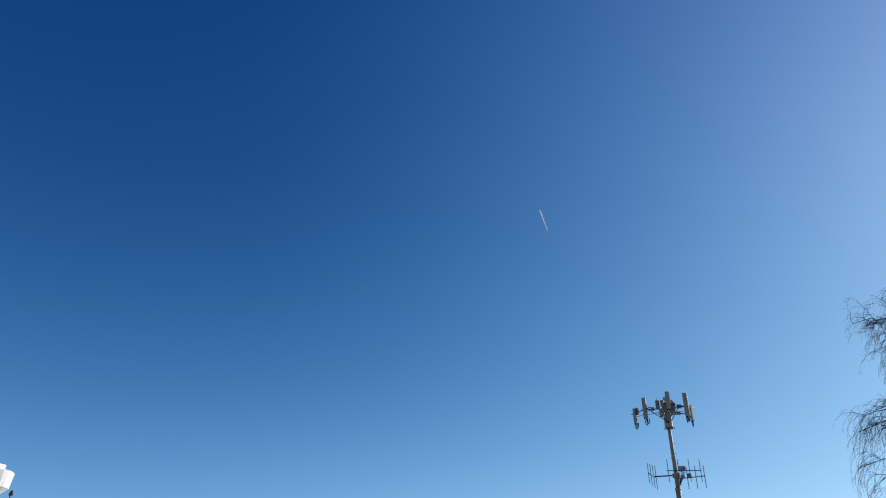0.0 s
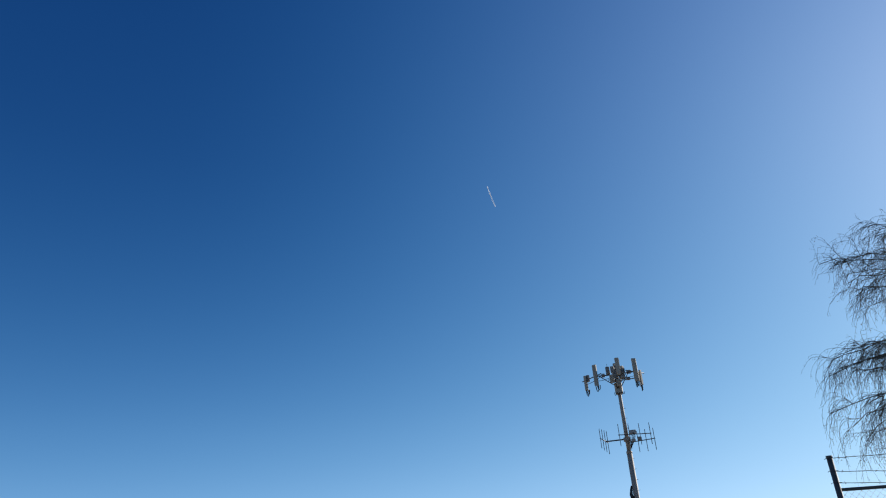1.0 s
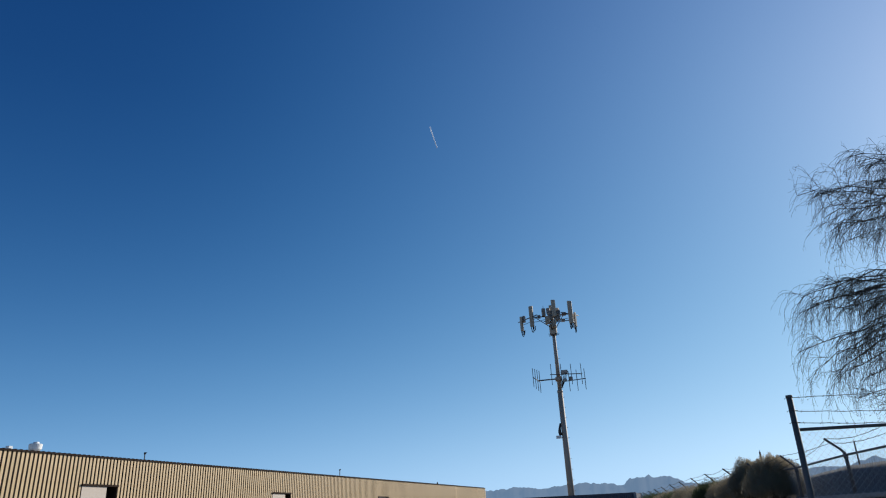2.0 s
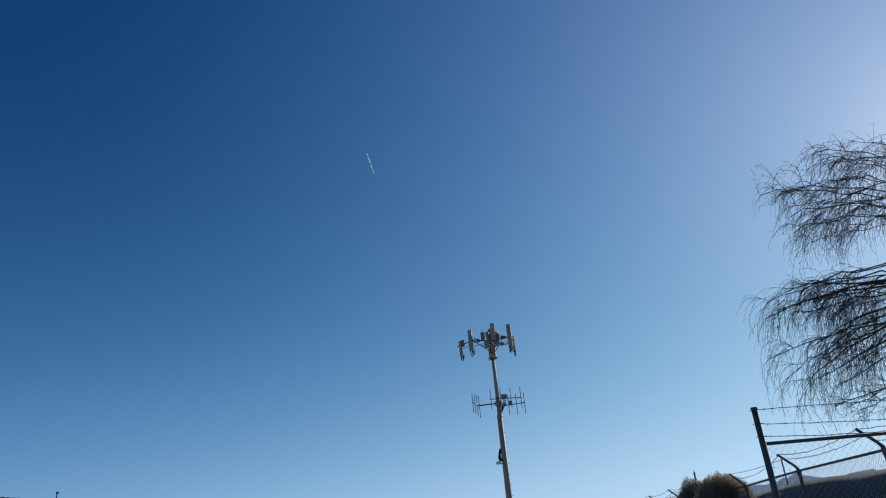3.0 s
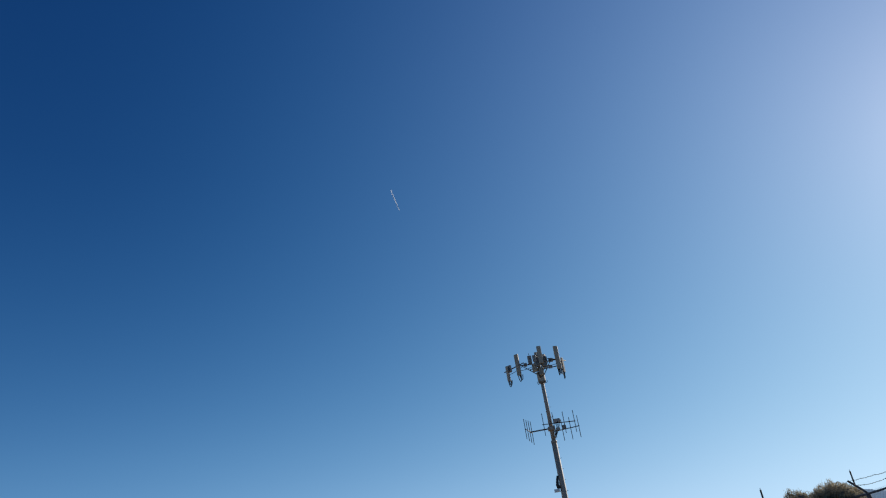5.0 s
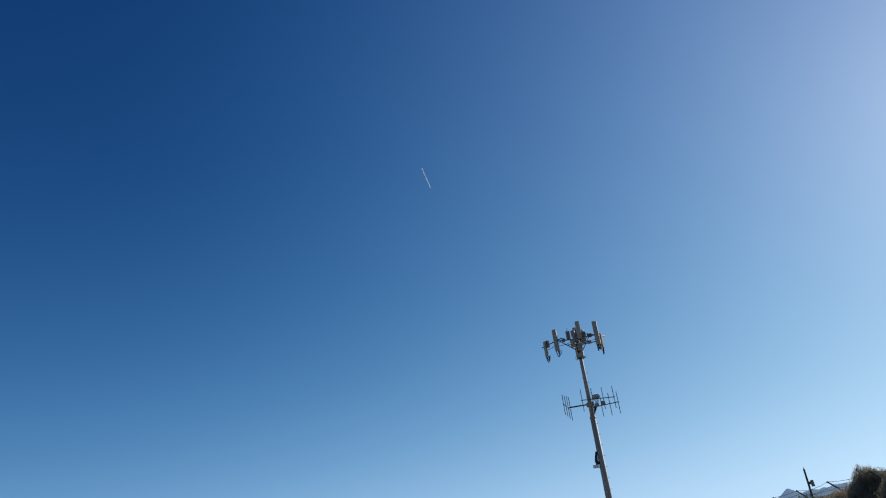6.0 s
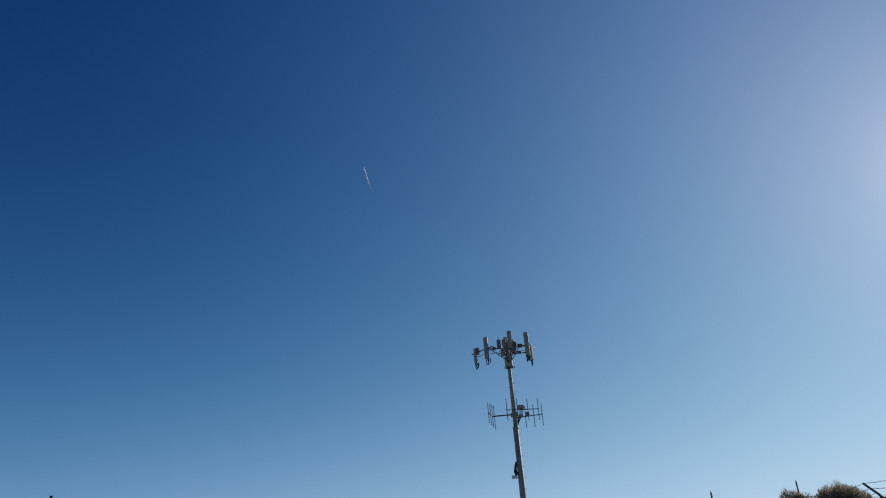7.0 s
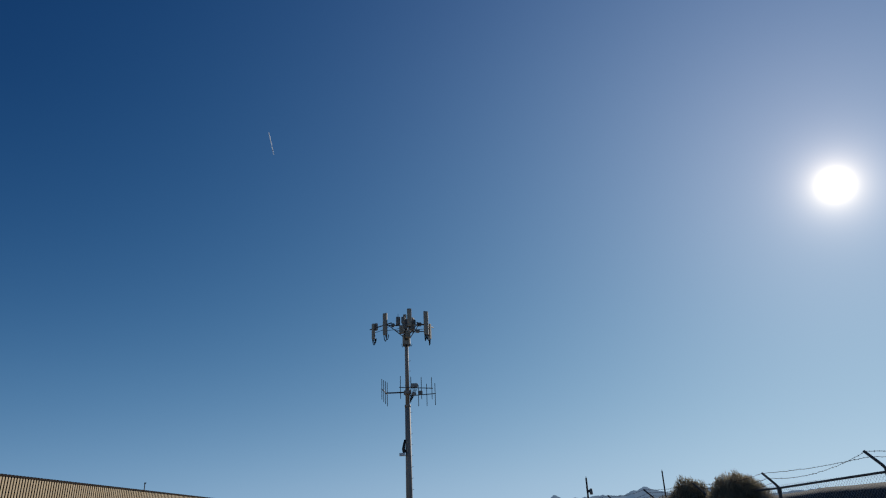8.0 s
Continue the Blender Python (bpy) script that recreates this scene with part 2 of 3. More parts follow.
def build_hills():
    """A far ridge of eroded hills: rounded masses with broken crests."""
    geo = Geo()
    bumps = ((5.7, 0.6, 0.9), (4.95, 0.2, 0.3), (7.6, 0.64, 1.2), (6.5, 0.28, 0.22), (9.4, 0.08, 1.0), (1.6, 0.26, 0.7), (0.6, 0.22, 1.6), (3.2, 0.36, 1.3), (-3.5, 0.3, 2.6),
             (15.6, 0.45, 2.0), (14.9, 0.4, 0.45), (18.4, 0.55, 1.5), (21.3, 0.85, 1.7), (21.8, 0.22, 0.4), (25.6, 0.85, 3.2), (34.0, 0.4, 3.0), (42.0, 0.6, 4.0),
             (-12.0, 0.5, 5.0), (-30.0, 0.7, 6.0), (-55.0, 0.5, 9.0))
    azimuths = np.arange(-100, 120, 0.08)
    steps = ((0.80, 0.0), (0.86, 0.35), (0.92, 0.62), (0.97, 0.86), (1.0, 1.0), (1.06, 0.7), (1.15, 0.0))
    for az in azimuths:
        top = 1.85 + sum(h * math.exp(-(((az - c) / w) ** 2)) for c, h, w in bumps)
        top += 0.16 * noise.noise(Vector((az * 0.55, 1.7, 0))) + 0.09 * noise.noise(Vector((az * 1.9, 5.2, 0))) + 0.07 * noise.noise(Vector((az * 4.6, 9.2, 0))) + 0.035 * noise.noise(Vector((az * 13, 3.2, 0)))
        for k, (far, share) in enumerate(steps):
            r = 3400 * far * (1 + 0.02 * noise.noise(Vector((az * 0.8, k * 2.0, 4))))
            fold = 1 + 0.25 * noise.noise(Vector((az * 1.3, k * 1.1, 7))) * (0 < share < 1)
            z = 3400 * math.tan(radians(top)) * share * fold
            geo.v.append((r * math.sin(radians(az)), r * math.cos(radians(az)), z))
    w = len(steps)
    for j in range(len(azimuths) - 1):
        geo.f += [(j * w + i, j * w + w + i, j * w + w + i + 1, j * w + i + 1) for i in range(w - 1)]
    solid("backdrop_hills", geo, HILL, "distant desert hills along the horizon, blue-grey haze in their colour", "hills", "structure", True)


def build_trail():
    """Two thin streaks of vapour, drawn out behind an aircraft that is too far to see."""
    geo = Geo()
    centre, far = (radians(-9.2), radians(31.0)), 3600

    def spot(az, el, side):
        az, el = az + side, el
        return Vector((math.sin(az) * math.cos(el), math.cos(az) * math.cos(el), math.sin(el))) * far

    for side in (-0.00035, 0.00035):
        line = []
        for k in range(25):
            s = k / 24 - 0.5
            wob = 0.00012 * noise.noise(Vector((k * 0.7, side * 9000, 1)))
            line.append(spot(centre[0] + radians(0.62) * s + wob, centre[1] - radians(1.75) * s, side * (1 - s)))
        geo.tube(line, 1.1, 1.7, 6)
    solid("vapour_trail", geo, VAPOUR, "thin white double vapour trail in the blue sky", "vapour trail", "stuff")


build_ground()
build_bank()
build_low_wall()
build_hills()
build_trail()


# ---- fences ----
def barbed(geo, a, b, sag=0.04, seed=0):
    """A twisted strand with short barbs between two points."""
    rnd = random.Random(seed)
    a, b = Vector(a), Vector(b)
    n = max(6, int((b - a).length / 0.1))
    pts = []
    for i in range(n + 1):
        s = i / n
        p = a.lerp(b, s)
        p.z -= sag * 4 * s * (1 - s)
        p += Vector((rnd.uniform(-1, 1), rnd.uniform(-1, 1), rnd.uniform(-1, 1))) * 0.006
        pts.append(p)
    geo.tube(pts, 0.0042, sides=4)
    for p in pts[1:-1]:
        for _ in range(2):
            d = Vector((rnd.uniform(-1, 1), rnd.uniform(-1, 1), rnd.uniform(-1, 1))).normalized() * rnd.uniform(0.01, 0.02)
            geo.tube([p - d, p + d], 0.0028, sides=3, caps=False)


def links(geo, origin, along, length, z0, z1, pitch=0.072):
    """Chain-link fabric: wires crossing on both diagonals, each with a small zigzag out of the plane."""
    o, u = Vector(origin), Vector(along).normalized()
    off = u.cross(Vector((0, 0, 1))) * 0.004
    h = z1 - z0
    for sign in (1, -1):
        start = -h if sign > 0 else 0.0
        stop = length if sign > 0 else length + h
        s = start
        while s < stop:
            lo, hi = (max(0, -s), min(h, length - s)) if sign > 0 else (max(0, s - length), min(h, s))
            if hi - lo > 0.02:
                a = o + u * (s + sign * lo) + Vector((0, 0, z0 + lo)) + off * sign
                b = o + u * (s + sign * hi) + Vector((0, 0, z0 + hi)) + off * sign
                geo.tube([a, b], 0.0017, sides=3, caps=False)
            s += pitch


def build_long_fence():
    fence = thing("chain_link_fence", (5.3, 9.05, 1.7), "chain-link fence with angled barbed-wire arms on the earth bank", "fence")
    first, last, gap = -4, 14, 3.05
    post_geo = Geo().tube([(0, 0, -0.25), (0, 0, 0.66), (-0.012, 0, 0.74)], 0.032, sides=10).tube([(0, 0, 0.62), (0, 0, 0.7)], 0.042, sides=10)
    arm_geo = Geo().tube([(-0.005, 0, 0.72), (-0.06, 0, 0.79), (-0.3, 0, 1.0)], 0.026, 0.022, sides=8)
    post_mesh, arm_mesh = post_geo.mesh("post", DARK_STEEL, True), arm_geo.mesh("arm", DARK_STEEL, True)
    rnd = random.Random(5)


    def sink(k):
        """The bank dips a little round two of the posts."""
        return {2: 0.08, 3: 0.05}.get(k, 0.0)

    for k in range(first, last + 1):
        post = new("post", post_mesh)
        post.parent, post.location = fence, (0, gap * k, -sink(k))
        post.rotation_euler = (rnd.uniform(-0.012, 0.012), rnd.uniform(-0.012, 0.012), 0)
        arm = new("arm", arm_mesh)
        arm.parent = post
        arm.rotation_euler = (0, 0, rnd.uniform(-0.06, 0.06))
        tagged(arm, "slanted steel barbed-wire arm")
    top = Geo().tube([(0, gap * first, 0.685), (0, gap, 0.685), (0, 2 * gap, 0.635), (0, 3 * gap, 0.65), (0, 4 * gap, 0.685), (0, gap * last, 0.685)], 0.021, sides=8)
    part("top_rail", top, DARK_STEEL, fence, smooth=True)
    for j, (x, z) in enumerate(((-0.29, 0.995), (-0.19, 0.905), (-0.09, 0.82))):
        wire = Geo()
        for k in range(first, last):
            if j == 2 and k in (0, 1):
                continue
            near, sag = (x, z), rnd.uniform(0.03, 0.11)
            if k == 0:
                sag = (0.1, 0.08)[j]
            if k == 1:
                # two strands have slipped here and cross close to the arm
                near, sag = (((-0.2, 0.915), 0.035), ((-0.285, 0.99), 0.13))[j]
            barbed(wire, (near[0], gap * k, near[1] - sink(k)), (x, gap * (k + 1), z - sink(k + 1)), sag, 100 * j + k + 50)
        part("barbed_wire", wire, RUSTY, fence, "rusty sagging barbed wire")
    net = Geo()
    links(net, (0.035, gap * first, 0), (0, 1, 0), gap * (last - first), -0.02, 0.7)
    tagged(part("chain_link_mesh", net, GALV, fence, "zinc-coated diamond wire mesh"), kind="stuff")


def build_side_fence():
    fence = thing("chain_link_fence", (3.093, 7.475, -0.026), "chain-link fence section with thick dark end post and three barbed wires", "fence")
    end = Geo().tube([(0, 0, 0.02), (0, 0, 2.915)], 0.038, sides=14).tube([(0, 0, 2.885), (0, 0, 2.918)], 0.042, sides=14)
    part("end_post", end, DARK_STEEL, fence, "thick dark steel end post", True)
    part("post", Geo().tube([(2.1, -0.02, 1.5), (2.1, -0.02, 2.93)], 0.045, sides=10), DARK_STEEL, fence, smooth=True)
    part("top_rail", Geo().tube([(0.03, 0, 2.477), (2.1, -0.02, 2.477)], 0.021, sides=10), DARK_STEEL, fence, smooth=True)
    for j, (z0, z1) in enumerate(((2.875, 2.83), (2.71, 2.62), (2.56, 2.5))):
        wire = Geo()
        barbed(wire, (0, -0.05, z0), (2.1, -0.05, z1), (-0.02, 0.015, 0.025)[j], 900 + j)
        wire.tube([(-0.07, -0.02, z0 - 0.005), (-0.06, -0.068, z0 + 0.004), (0.0, -0.072, z0), (0.052, -0.05, z0 + 0.004)], 0.005, sides=4)
        part("barbed_wire", wire, RUSTY, fence, "rusty barbed wire")
    net = Geo()
    links(net, (0.05, 0.03, 0), (1, 0, 0), 2.02, 0.05, 2.48, 0.085)
    tagged(part("chain_link_mesh", net, GALV, fence, "zinc-coated diamond wire mesh"), kind="stuff")
    for k in range(7):
        part("tie_wire", Geo().tube([(0.06, -0.03, 0.4 + 0.3 * k), (0.06, 0.04, 0.4 + 0.3 * k)], 0.006, sides=4), GALV, fence)


build_long_fence()
build_side_fence()


# ---- tree ----
def curve(a, b, lift, steps, rnd, wobble):
    """Points from a to b that bow upwards by lift."""
    a, b = Vector(a), Vector(b)
    out = []
    for i in range(steps + 1):
        s = i / steps
        p = a.lerp(b, s)
        p.z += lift * 4 * s * (1 - s)
        if 0 < i:
            p += Vector((rnd.uniform(-1, 1), rnd.uniform(-1, 1), rnd.uniform(-1, 1))) * wobble
        out.append(p)
    return out


def build_tree():
    rnd = random.Random(11)
    base = Vector((5.66, 6.04, 1.61))
    tree = thing("weeping_tree", base, "bare weeping tree with drooping dark twigs beside the fence", "tree")
    trunk_line = [Vector((0, 0, -0.1)), Vector((0.02, 0.03, 0.7)), Vector((-0.06, 0.0, 1.5)), Vector((-0.02, 0.06, 2.4)), Vector((0.08, 0.02, 3.3)), Vector((0.02, 0, 4.1))]
    part("trunk", Geo().tube(trunk_line, 0.17, 0.06, 12), BARK, tree, "dark rough trunk", True)
    twigs, buds = Geo(), Geo()

    def shake(size, low=-1.0):
        return Vector((rnd.uniform(-1, 1), rnd.uniform(-1, 1), rnd.uniform(low, 1))) * size

    def twig(p, out, length, r, droop):
        """A thin kinked shoot with short spurs that leaves along out, arches over and then hangs."""
        q, d = Vector(p), Vector(out).normalized()
        n = max(4, int(length / 0.045))
        pts = [Vector(q)]
        for i in range(n):
            d = (d + shake(0.26) + Vector((0, 0, -droop))).normalized()
            q = q + d * (length / n)
            pts.append(Vector(q))
        twigs.tube(pts, r, r * 0.5, 3, False)
        for c in pts[1:]:
            if rnd.random() < 0.5:
                side = (d + shake(1.0)).normalized()
                tip = c + side * rnd.uniform(0.012, 0.06)
                twigs.tube([c, tip], r * 0.7, r * 0.5, 3, False)
                if rnd.random() < 0.4:
                    w = side.orthogonal().normalized() * 0.006
                    e = tip + side * 0.02
                    buds.raw([tip, (tip + e) / 2 + w, e, (tip + e) / 2 - w], [(0, 1, 2, 3)])

    def branch(a, aim, length, r, count, away, hang, droop):
        """A crooked side branch that carries twigs on alternate sides."""
        q, d = Vector(a), Vector(aim).normalized()
        line = [Vector(q)]
        for i in range(7):
            d = (d + shake(0.24) + Vector((0, 0, -0.06))).normalized()
            q = q + d * (length / 7)
            line.append(Vector(q))
        twigs.tube(line, r, r * 0.45, 4, False)
        for _ in range(count):
            i = rnd.randint(1, 7)
            way = (line[i] - line[i - 1]).normalized()
            out = way * 0.7 + away * 0.35 + shake(0.75, -0.6)
            twig(line[i - 1].lerp(line[i], rnd.random()), out, rnd.uniform(0.12, 0.5) * hang, 0.0021, droop)

    # lobes of the crown: height where they leave the trunk, centre, radii, how many limbs, limb thickness, length of the hanging twigs, droop
    lobes = ((2.9, (-1.65, 0.0, 3.38), (0.8, 0.55, 0.46), 25, 0.01, 1.0, 0.22), (2.1, (-2.0, 0.4, 2.24), (0.66, 0.35, 0.2), 15, 0.017, 1.2, 0.26), (1.9, (-2.25, 0.05, 1.48), (0.52, 0.45, 0.26), 12, 0.02, 1.35, 0.3),
             (1.2, (-2.2, -0.1, 0.98), (0.26, 0.3, 0.06), 3, 0.012, 0.5, 0.06), (3.1, (0.35, 0.1, 3.2), (0.8, 0.8, 0.35), 4, 0.02, 1.0, 0.25),
             (2.6, (1.35, 0.0, 2.8), (0.8, 0.8, 0.55), 8, 0.024, 1.0, 0.25), (1.9, (1.4, 0.1, 1.9), (0.8, 0.7, 0.4), 6, 0.024, 1.2, 0.3), (2.4, (0.1, -1.2, 2.4), (0.8, 0.5, 0.5), 4, 0.02, 1.0, 0.25),
             (2.4, (0.1, 1.3, 2.4), (0.8, 0.5, 0.5), 4, 0.02, 1.0, 0.25))
    for h, centre, radii, count, thick, hang, droop in lobes:
        west = centre[0] < -0.5
        away = Vector((centre[0], centre[1], 0)).normalized()
        for k in range(count):
            reach, turn = math.sqrt((k + 0.5) / count), 2.39996 * k
            dx, dz = reach * math.cos(turn) + rnd.uniform(-0.1, 0.1), reach * math.sin(turn) + rnd.uniform(-0.1, 0.1)
            end = Vector((centre[0] + dx * radii[0], centre[1] + rnd.uniform(-1, 1) * radii[1] * (0.45 if dx < -0.5 else 1.0), centre[2] + dz * radii[2]))
            a = Vector((0, 0.02, h + 0.3 * dz * radii[2] + rnd.uniform(-0.2, 0.3)))
            line = curve(a, end, rnd.uniform(0.12, 0.3), 12, rnd, 0.035)
            part("limb", Geo().tube(line, rnd.uniform(0.6, 1.1) * thick, 0.004, 6), BARK, tree, smooth=True)
            for i in range(9 if west else 5, 13):
                for _ in range(2):
                    p = line[i - 1].lerp(line[i], rnd.random())
                    way = (line[i] - line[i - 1]).normalized()
                    branch(p, way * 0.6 + shake(0.7), rnd.uniform(0.12, 0.3), 0.0036, 6 if west else 4, away, hang, droop)
            if west and h > 2.5 and dz > 0.45:
                for _ in range(2):
                    twig(end, Vector((0.15, 0, 1)) + shake(0.6), rnd.uniform(0.12, 0.3), 0.0022, 0.03)
    tagged(part("crown", twigs, TWIG, tree, "fine hanging grey-brown twigs"), kind="stuff")
    tagged(part("withered_foliage", buds, BUD, tree), kind="stuff")


build_tree()


# ---- shrubs ----
def build_shrub(at, width, height, stems, seed, mat, label, group="shrubs along the fence"):
    """A dense mound of fine upright stems with a ragged, fuzzy outline."""
    rnd = random.Random(seed)
    shrub = thing("shrub", at, label, "shrub", group)
    wood, leaf = Geo(), Geo()
    for _ in range(26):
        a = rnd.uniform(0, 2 * math.pi)
        r = rnd.uniform(0.1, 0.4) * width
        wood.tube([(0.1 * r * math.cos(a), 0.1 * r * math.sin(a), -0.05), (0.6 * r * math.cos(a), 0.6 * r * math.sin(a), height * 0.35),
                   (r * math.cos(a), r * math.sin(a), height * rnd.uniform(0.6, 0.8))], 0.012, 0.004, 4, False)
    for _ in range(stems):
        a, lean = rnd.uniform(0, 2 * math.pi), math.acos(1 - rnd.random() * 0.97)
        share = rnd.uniform(0.6, 1.0) + 0.16 * noise.noise(Vector((math.cos(a) * 2 + seed, math.sin(a) * 2, lean * 2)))
        d = Vector((math.sin(lean) * math.cos(a) * width * 0.5, math.sin(lean) * math.sin(a) * width * 0.5, math.cos(lean) * height * 0.75 + height * 0.22))
        tip = d * share
        swing = Vector((rnd.uniform(-1, 1), rnd.uniform(-1, 1), rnd.uniform(-0.3, 1.2)))
        foot = tip - (d.normalized() * 0.5 + swing * 0.5).normalized() * rnd.uniform(0.05, 0.14)
        mid = (tip + foot) / 2 + Vector((rnd.uniform(-1, 1), rnd.uniform(-1, 1), rnd.uniform(-1, 1))) * 0.02
        w = Vector((rnd.uniform(-1, 1), rnd.uniform(-1, 1), rnd.uniform(-0.3, 0.3))).normalized() * rnd.uniform(0.002, 0.0055)
        leaf.raw([foot - w, foot + w, mid + w, tip, mid - w], [(0, 1, 2, 3, 4)])
    part("stems", wood, BARK, shrub)
    part("foliage", leaf, mat, shrub)


build_shrub((5.1, 18.7, 1.64), 1.2, 1.22, 24000, 1, STRAW, "rounded dry straw-brown shrub growing through the fence")
build_shrub((5.22, 16.6, 1.64), 1.55, 1.18, 32000, 2, STRAW, "broad dry straw-brown shrub beside the fence")
for k, (x, y, w, h, green) in enumerate(((5.15, 20.3, 1.5, 0.9, 0), (5.2, 21.9, 1.6, 0.85, 0), (5.1, 23.7, 1.6, 0.92, 1), (5.2, 25.6, 1.9, 0.82, 0), (5.1, 27.7, 2.0, 0.9, 0),
                                         (5.0, 30.1, 2.2, 0.75, 1), (5.0, 32.6, 2.3, 0.85, 0), (4.95, 35.4, 2.5, 0.85, 1), (4.9, 38.4, 2.7, 0.9, 1), (4.9, 41.5, 2.6, 0.95, 1))):
    build_shrub((x, y, 1.66), w, h - 0.02, 9000, 20 + k, GREEN if green else STRAW, "low dusty green shrub on the bank" if green else "low dry brown shrub on the bank")


# ---- mast with antennas ----
def build_mast():
    mast = thing("antenna_mast", (0.6, 55.05, -0.12), "tall tan-grey steel monopole mast with panel and rod antennas", "antenna mast")
    mast.scale = (1.0565, 1.0565, 1.0565)
    mast.rotation_euler = (0, radians(-0.5), 0)
    pole = part("pole", Geo().tube([(0, 0, 0), (0, 0, 5), (0, 0, 10.5)], 0.25, 0.2, 20).tube([(0, 0, 10.5), (0, 0, 15.9)], 0.155, 0.13, 20)
                .tube([(0, 0, 10.42), (0, 0, 10.58)], 0.22, sides=20), POLE_STEEL, mast, smooth=True)
    peg = Geo().tube([(0, 0, 0), (0.13, 0, 0), (0.15, 0, 0.03)], 0.014, sides=5).mesh("step_bolt", POLE_STEEL)
    for k in range(30):
        bolt = new("step_bolt", peg)
        z = 3.2 + 0.38 * k
        bolt.parent, bolt.location = pole, ((0.25 - 0.006 * z) - 0.03, 0, z)
        if k % 2:
            bolt.location, bolt.rotation_euler = (-0.1, -(0.24 - 0.006 * z), z), (0, 0, radians(-120))
    part("collar", Geo().tube([(0, 0, 15.05), (0, 0, 15.12), (0, 0, 15.8), (0, 0, 15.86)], 0.3, sides=20).tube([(0, 0, 14.96), (0, 0, 15.05)], 0.22, sides=16), PANEL, mast, "tan drum-shaped collar under the head frame")
    part("ring_mount", Geo().tube([(0, 0, 15.9), (0, 0, 16.75)], 0.13, sides=14).tube([(0, 0, 16.05), (0, 0, 16.15)], 0.34, sides=16)
         .tube([(0, 0, 16.5), (0, 0, 16.6)], 0.32, sides=16), DARK_STEEL, mast)

    def bar(name, a, b, r=0.035):
        part(name, Geo().tube([a, b], r * 1.35, sides=8), DARK_STEEL, mast, smooth=True)

    # left, right and rear booms with face bars and braces
    bar("boom", (-0.15, -0.1, 16.55), (-1.55, -0.45, 16.5))
    bar("face_bar", (-1.15, -1.0, 16.52), (-2.75, 0.75, 16.5), 0.03)
    bar("brace", (-0.12, -0.08, 15.6), (-1.35, -0.55, 16.45), 0.025)
    bar("boom", (0.15, -0.05, 16.6), (1.55, -0.1, 16.62))
    bar("boom", (0.15, -0.05, 16.05), (1.5, -0.1, 16.1), 0.03)
    bar("face_bar", (0.75, -0.75, 16.62), (2.15, 0.65, 16.6), 0.03)
    bar("brace", (0.1, -0.05, 15.35), (0.95, -0.35, 16.55), 0.025)
    bar("brace", (0.85, -0.5, 16.6), (0.35, -0.1, 16.0), 0.02)
    bar("boom", (0, 0.15, 16.55), (0.1, 1.3, 16.55))
    bar("face_bar", (-0.7, 1.3, 16.55), (0.7, 1.35, 16.55), 0.03)

    def panel(x, y, z0, z1, w, d, turn, loop=True):
        m = pose(x, y, 0, 0, 0, turn)
        body = part("panel_antenna", Geo().slab((-w / 2, -d, z0), (w / 2, 0, z1), 0.03, m), PANEL, mast, "tall beige panel antenna")
        part("mount_pipe", Geo().tube([m @ Vector((0, 0.1, z0 - 0.1)), m @ Vector((0, 0.1, z1 - 0.1))], 0.032, sides=8)
             .box((-0.05, 0, z0 + 0.25), (0.05, 0.12, z0 + 0.33), m).box((-0.05, 0, z1 - 0.35), (0.05, 0.12, z1 - 0.27), m), DARK_STEEL, body)
        if loop:
            wire = Geo()
            for side, deep in ((-0.34, 0.5), (0.08, 0.4)):
                pts = []
                for a in np.linspace(0, math.pi, 9):
                    pts.append(m @ Vector((side * w + 0.085 * (1 - math.cos(a)), -d * 0.4 + 0.05 * a, z0 + 0.03 - deep * math.sin(a))))
                wire.tube(pts, 0.034, sides=5)
            part("cable_loop", wire, CABLE, body, "black hanging cable loop")

    panel(-2.46, 0.55, 15.7, 16.9, 0.22, 0.14, -45)
    panel(-1.58, -0.4, 15.75, 17.43, 0.34, 0.16, -28)
    panel(-0.02, 1.15, 16.75, 17.85, 0.27, 0.14, 180, False)
    panel(0.2, -0.62, 16.35, 17.72, 0.33, 0.16, 8, False)
    panel(1.47, -0.2, 15.8, 17.63, 0.355, 0.16, 25)
    panel(1.8, 0.35, 15.6, 16.8, 0.23, 0.13, 55)

    def radio(x, y, z, w, d, h, turn=0.0, mat=GEAR):
        body = part("radio_unit", Geo().slab((-w / 2, -d / 2, z), (w / 2, d / 2, z + h), 0.03, pose(x, y, 0, 0, 0, turn)), mat, mast, "small grey radio unit" if mat is GEAR else "small tan radio unit")
        fins, count = Geo(), 5
        for k in range(count):
            fx = -w / 2 + w * (k + 0.5) / count
            fins.box((fx - 0.012, -d / 2 - 0.035, z + 0.05), (fx + 0.012, -d / 2, z + h - 0.05), pose(x, y, 0, 0, 0, turn))
        part("cooling_fins", fins, mat, body)

    radio(-0.62, -0.2, 16.6, 0.3, 0.2, 0.62, 10)
    part("whip_rod", Geo().tube([(-0.62, -0.2, 17.2), (-0.62, -0.2, 17.45)], 0.018, sides=6), DARK_STEEL, mast)
    radio(-0.36, -0.42, 15.85, 0.36, 0.26, 0.6, -12, PANEL)
    radio(-0.12, -0.42, 16.2, 0.4, 0.26, 0.75, 5)
    radio(0.42, -0.3, 16.15, 0.4, 0.26, 0.62, 24)
    radio(0.1, -0.48, 15.5, 0.34, 0.24, 0.55, 0, PANEL)
    radio(0.5, -0.42, 16.5, 0.32, 0.24, 0.42, 30)
    radio(-0.24, -0.5, 16.62, 0.3, 0.22, 0.5, -8)
